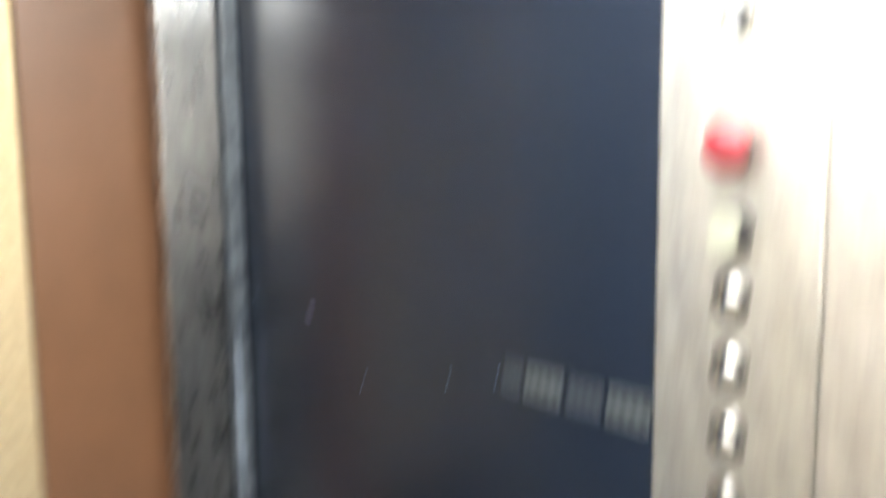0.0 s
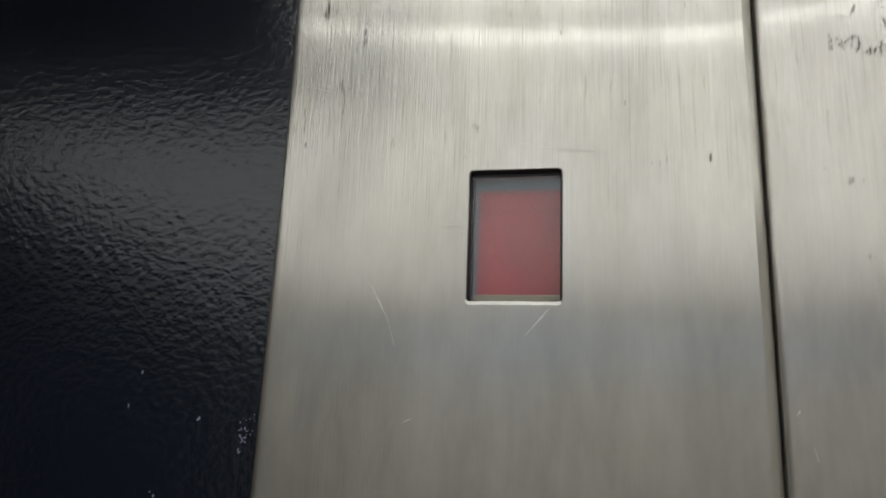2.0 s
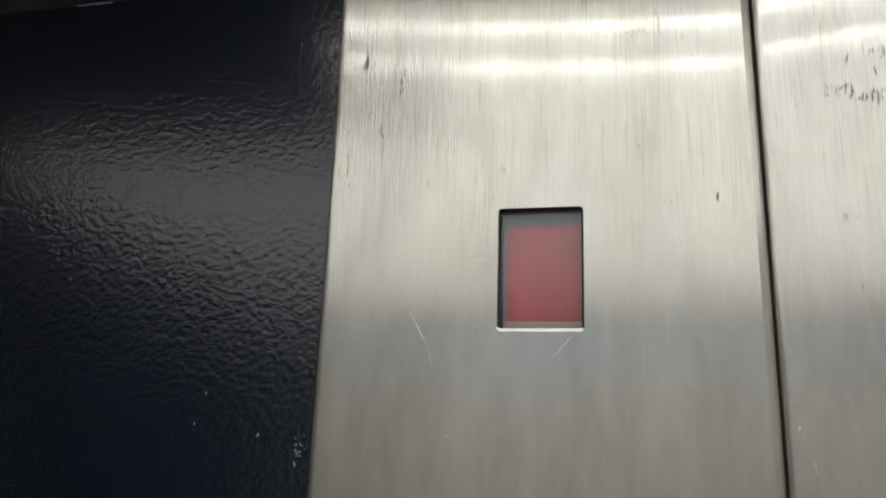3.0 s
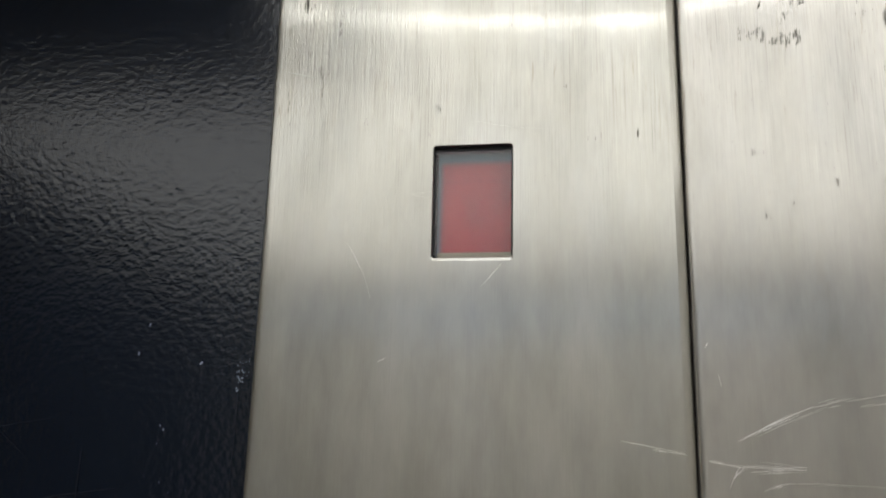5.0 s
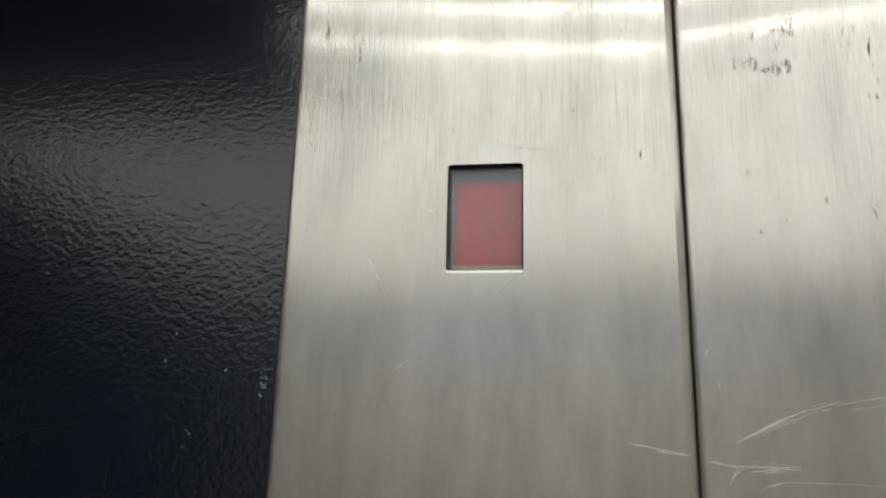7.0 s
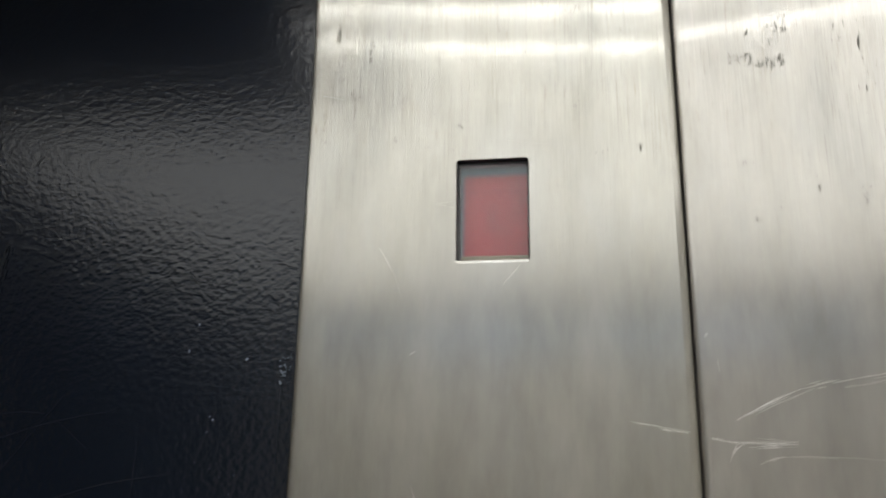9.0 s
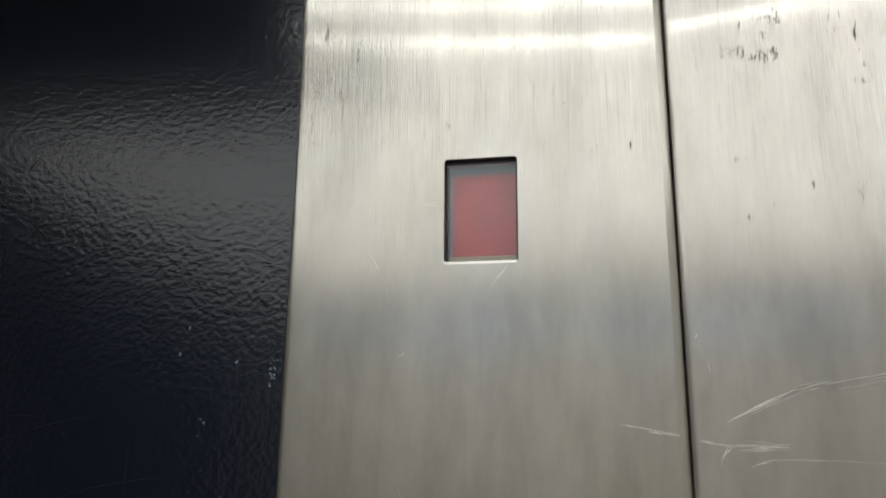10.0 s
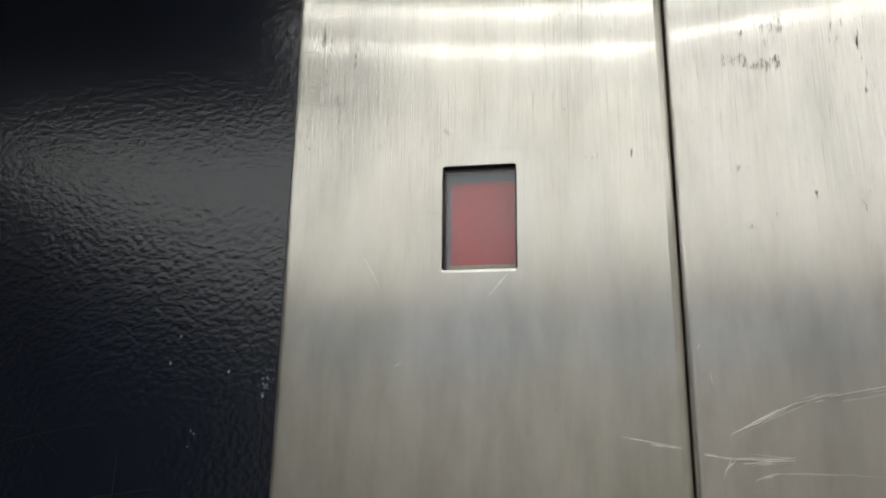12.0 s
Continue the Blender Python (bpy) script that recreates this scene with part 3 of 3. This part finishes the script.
scratch_line((0.0826, 0.0542), (0.1180, 0.0495), 0.00013, plate, PIT_DULL, -0.001)
scratch_line((0.1230, -0.1500), (0.1130, -0.1250), 0.0010, plate, SCRATCH_DULL)
scratch_line((0.0500, -0.0900), (0.0640, -0.1380), 0.0009, plate, SCRATCH_DULL)
# wall panel: the bundle of keyed scratches
scratch_line((0.1733, -0.0638), (0.1975, -0.0520), 0.00045, clad, SCRATCH, 0.0003)
scratch_line((0.1760, -0.0625), (0.1940, -0.0535), 0.00022, clad, SCRATCH)
scratch_line((0.1800, -0.0622), (0.2020, -0.0520), 0.00035, clad, SCRATCH_DULL, 0.0004)
scratch_line((0.1960, -0.0528), (0.2110, -0.0488), 0.0008, clad, SCRATCH_DULL)
scratch_line((0.2080, -0.0500), (0.2420, -0.0442), 0.0007, clad, SCRATCH_DULL)
scratch_line((0.2120, -0.0520), (0.2420, -0.0462), 0.0005, clad, SCRATCH_DULL)
scratch_line((0.1636, -0.0706), (0.1760, -0.0728), 0.00030, clad, SCRATCH)
scratch_line((0.1715, -0.0716), (0.1944, -0.0716), 0.00040, clad, SCRATCH, -0.0005)
scratch_line((0.1770, -0.0738), (0.1944, -0.0724), 0.00050, clad, SCRATCH, 0.0003)
scratch_line((0.1780, -0.0744), (0.1944, -0.0730), 0.00030, clad, SCRATCH_DULL)
scratch_line((0.1790, -0.0702), (0.1940, -0.0716), 0.00025, clad, SCRATCH_DULL)
scratch_line((0.1735, -0.0722), (0.1700, -0.0790), 0.00030, clad, SCRATCH, 0.001)
scratch_line((0.1745, -0.0728), (0.1708, -0.0760), 0.00030, clad, SCRATCH)
scratch_line((0.1806, -0.0797), (0.1900, -0.0768), 0.00035, clad, SCRATCH, 0.0006)
scratch_line((0.1890, -0.0770), (0.2193, -0.0772), 0.00030, clad, SCRATCH_DULL, 0.0004)
scratch_line((0.2150, -0.0772), (0.2500, -0.0782), 0.00022, clad, SCRATCH_DULL)
scratch_line((0.1681, -0.0415), (0.1690, -0.0460), 0.00030, clad, SCRATCH_DULL)
scratch_line((0.1641, -0.0330), (0.1652, -0.0312), 0.00030, clad, SCRATCH)


def pits(spots, parent, mat, face=0.0, tall=(4.0, 13.0)):
    """Small upright pits: (x, z, radius, how many, spread in x and z)."""
    bm = bmesh.new()
    for x, z, r, count, sx, sz in spots:
        for i in range(count):
            px, pz = x + rng.uniform(-sx, sx), BASE + z + rng.uniform(-sz, sz)
            rr, h = r * rng.uniform(0.2, 0.42), rng.uniform(*tall)
            tilt, lift = rng.uniform(-0.08, 0.03), layer()
            ring = []
            for j in range(7):
                a = 2 * math.pi * j / 7
                q = rr * rng.uniform(0.75, 1.2)
                ox, oz = q * math.cos(a), q * h * math.sin(a)
                vx, vz = px + ox - oz * tilt, pz + oz
                ring.append(bm.verts.new((vx, face - lift + (warp(vx, vz) if face == 0.0 else 0.0), vz)))
            bm.faces.new(ring)
    return tagged(part("pit_marks", bm, mat, parent), kind="stuff")


pits([(0.1445, 0.0464, 0.0005, 3, 0.0004, 0.0018), (0.0691, 0.0597, 0.0006, 1, 0, 0), (0.0680, 0.0606, 0.0003, 3, 0.001, 0.001), (0.0397, 0.0546, 0.0003, 4, 0.002, 0.002),
      (0.1174, 0.0670, 0.0003, 3, 0.0012, 0.0004), (0.0971, 0.0944, 0.0003, 2, 0.0003, 0.0008), (0.0265, 0.0990, 0.0007, 5, 0.0008, 0.0045), (0.0280, 0.1030, 0.0004, 5, 0.001, 0.003),
      (0.0140, 0.0960, 0.0004, 9, 0.0012, 0.012), (0.0110, 0.1110, 0.0005, 10, 0.0016, 0.005), (0.0200, 0.0740, 0.0004, 7, 0.003, 0.006), (0.0060, 0.0620, 0.0004, 7, 0.0015, 0.009),
      (0.1180, 0.1130, 0.0004, 8, 0.003, 0.002), (0.1370, 0.1010, 0.0003, 3, 0.012, 0.002), (0.1290, 0.0470, 0.0003, 3, 0.004, 0.002), (0.0640, 0.0520, 0.0003, 3, 0.003, 0.003),
      (0.0640, 0.0900, 0.0002, 10, 0.05, 0.03), (0.0700, 0.0500, 0.0002, 8, 0.06, 0.02)], plate, PIT)
pits([(0.1865, 0.0840, 0.00042, 24, 0.0045, 0.0028), (0.1985, 0.0815, 0.00044, 28, 0.0065, 0.0026), (0.1990, 0.0930, 0.00035, 12, 0.002, 0.006), (0.2030, 0.0985, 0.0004, 12, 0.003, 0.004),
      (0.1900, 0.0960, 0.0004, 3, 0.0006, 0.001), (0.2330, 0.0866, 0.0006, 4, 0.0004, 0.002), (0.2300, 0.0950, 0.0004, 10, 0.007, 0.006), (0.2350, 0.0760, 0.0004, 8, 0.004, 0.009),
      (0.1851, 0.0380, 0.00045, 2, 0.0015, 0.0005), (0.1880, 0.0377, 0.0004, 1, 0, 0), (0.1970, 0.0180, 0.0004, 2, 0.0003, 0.0015), (0.1880, 0.0136, 0.0003, 4, 0.0014, 0.0006),
      (0.2120, 0.0260, 0.0005, 2, 0.0006, 0.0006), (0.2280, 0.0231, 0.00028, 8, 0.003, 0.004), (0.2100, 0.0600, 0.0002, 22, 0.04, 0.04)], clad, PIT)

# painted wall: scuffs, specks of bare metal, chips along the top, worn label
wall = bpy.data.objects["wall_painted"]
FACE = 0.004
for a, b, w, bow in (((-0.134, -0.1098), (-0.0506, -0.0877), 0.0004, 0.004), ((-0.1624, -0.0844), (-0.0839, -0.0622), 0.0004, 0.003), ((-0.4001, -0.0799), (-0.3531, -0.0795), 0.0012, 0.0),
                     ((-0.4301, -0.0493), (-0.3826, -0.0087), 0.0010, 0.0), ((-0.1374, -0.0640), (-0.1142, -0.0641), 0.0004, 0.001), ((-0.1400, -0.0960), (-0.1072, -0.0547), 0.0003, 0.0),
                     ((-0.1130, -0.0640), (-0.0930, -0.0790), 0.0003, 0.0), ((-0.0707, -0.1000), (-0.0706, -0.0737), 0.0004, 0.0), ((-0.0074, -0.0460), (-0.0080, -0.0980), 0.0003, 0.0),
                     ((-0.1410, 0.0530), (-0.1370, 0.0590), 0.0006, 0.0), ((-0.30, -0.02), (-0.24, 0.01), 0.0006, 0.006), ((-0.55, -0.30), (-0.46, -0.22), 0.0005, 0.01), ((-0.62, 0.02), (-0.58, 0.07), 0.0008, 0.0)):
    scratch_line(a, b, w, wall, SCUFF, bow, FACE)
pits([(-0.0074, -0.0450, 0.0007, 26, 0.0014, 0.0055), (-0.0050, -0.0440, 0.0005, 8, 0.0020, 0.006), (-0.0239, -0.0409, 0.0012, 2, 0.0005, 0.001), (-0.0466, -0.0248, 0.0010, 2, 0.0008, 0.001), (-0.0507, -0.0371, 0.0011, 2, 0.0008, 0.001),
      (-0.0382, -0.0679, 0.0009, 3, 0.002, 0.004), (-0.0310, -0.0900, 0.0004, 4, 0.008, 0.006), (-0.0470, -0.0900, 0.0003, 3, 0.004, 0.01)], wall, CHIP, FACE, (0.8, 2.0))
pits([(-0.1465, 0.0, 0.0004, 16, 0.0025, 0.014), (-0.107, -0.01, 0.0004, 14, 0.003, 0.012), (-0.0590, -0.0400, 0.0004, 8, 0.0012, 0.005)], wall, SCUFF, FACE, (1.5, 4.0))
pits([(-0.905, -0.683, 0.0085, 1, 0, 0), (-0.535, -0.775, 0.0060, 1, 0, 0), (-0.328, -0.728, 0.0075, 1, 0, 0), (-0.234, -0.708, 0.0075, 1, 0, 0), (-0.697, -0.685, 0.0045, 9, 0.014, 0.012)], wall, CHIP, FACE, (0.7, 1.3))
scratch_line((-0.0545, -0.0005), (-0.0470, -0.0060), 0.0008, wall, SCUFF, -0.0012, FACE)     # curved glint of a paint run, drawn as a flat pale streak
for i in range(26):     # a pale rubbed smear
    k = rng.random()
    sx, sz = -0.1475 - 0.004 * k + rng.uniform(-0.0022, 0.0022), 0.014 - 0.030 * k
    scratch_line((sx, sz), (sx - rng.uniform(0.0004, 0.0014), sz - rng.uniform(0.003, 0.007)), rng.uniform(0.0003, 0.0008), wall, SCUFF, 0, FACE, 5, 0.0002)
x = -0.60
while x < -0.006:
    w = rng.uniform(0.004, 0.03)
    if rng.random() < 0.62:
        scratch_line((x, 0.1548 + rng.uniform(-0.0006, 0.0006)), (min(x + w, -0.002), 0.1548 + rng.uniform(-0.0006, 0.0006)), rng.uniform(0.0006, 0.0018), wall, CHIP, 0, FACE, 7, 0.0003)
    x += w + rng.uniform(0.002, 0.03)

label = tagged(new("worn_label"), "worn pale sticker strip with unreadable blocks on the painted wall", "sticker")
for x0, x1, mat in ((-0.222, -0.190, LABEL_DARK), (-0.184, -0.126, LABEL), (-0.118, -0.068, LABEL_DARK), (-0.062, -0.006, LABEL)):
    part("block", box(x0, x1, FACE - 0.0005, FACE - 0.0001, BASE - 0.713, BASE - 0.685), mat, label)
    for i in range(4):
        bx = x0 + (x1 - x0) * (0.08 + 0.24 * i)
        part("bar", box(bx, bx + (x1 - x0) * 0.12, FACE - 0.0008, FACE - 0.0004, BASE - 0.709, BASE - 0.689), LABEL_BAR, label)

# paint flakes and bright edges on the corner post and the door post
post = bpy.data.objects["corner_post"]
for z, h in ((-1.10, 0.36), (0.0, 0.07)):
    bm = bmesh.new()
    n = 10
    rows = []
    for i in range(n + 1):
        zz = BASE + z + h * i / n
        w = 0.004 * math.sin(math.pi * (i + 0.3) / (n + 0.6)) * rng.uniform(0.6, 1.3)
        rows.append((bm.verts.new((DOOR_X + 0.0083, -0.022 - w, zz)), bm.verts.new((DOOR_X + 0.0083, -0.022 + w, zz))))
    for a, b in zip(rows, rows[1:]):
        bm.faces.new((a[0], a[1], b[1], b[0]))
    part("paint_flake", bm, CHIP, post)
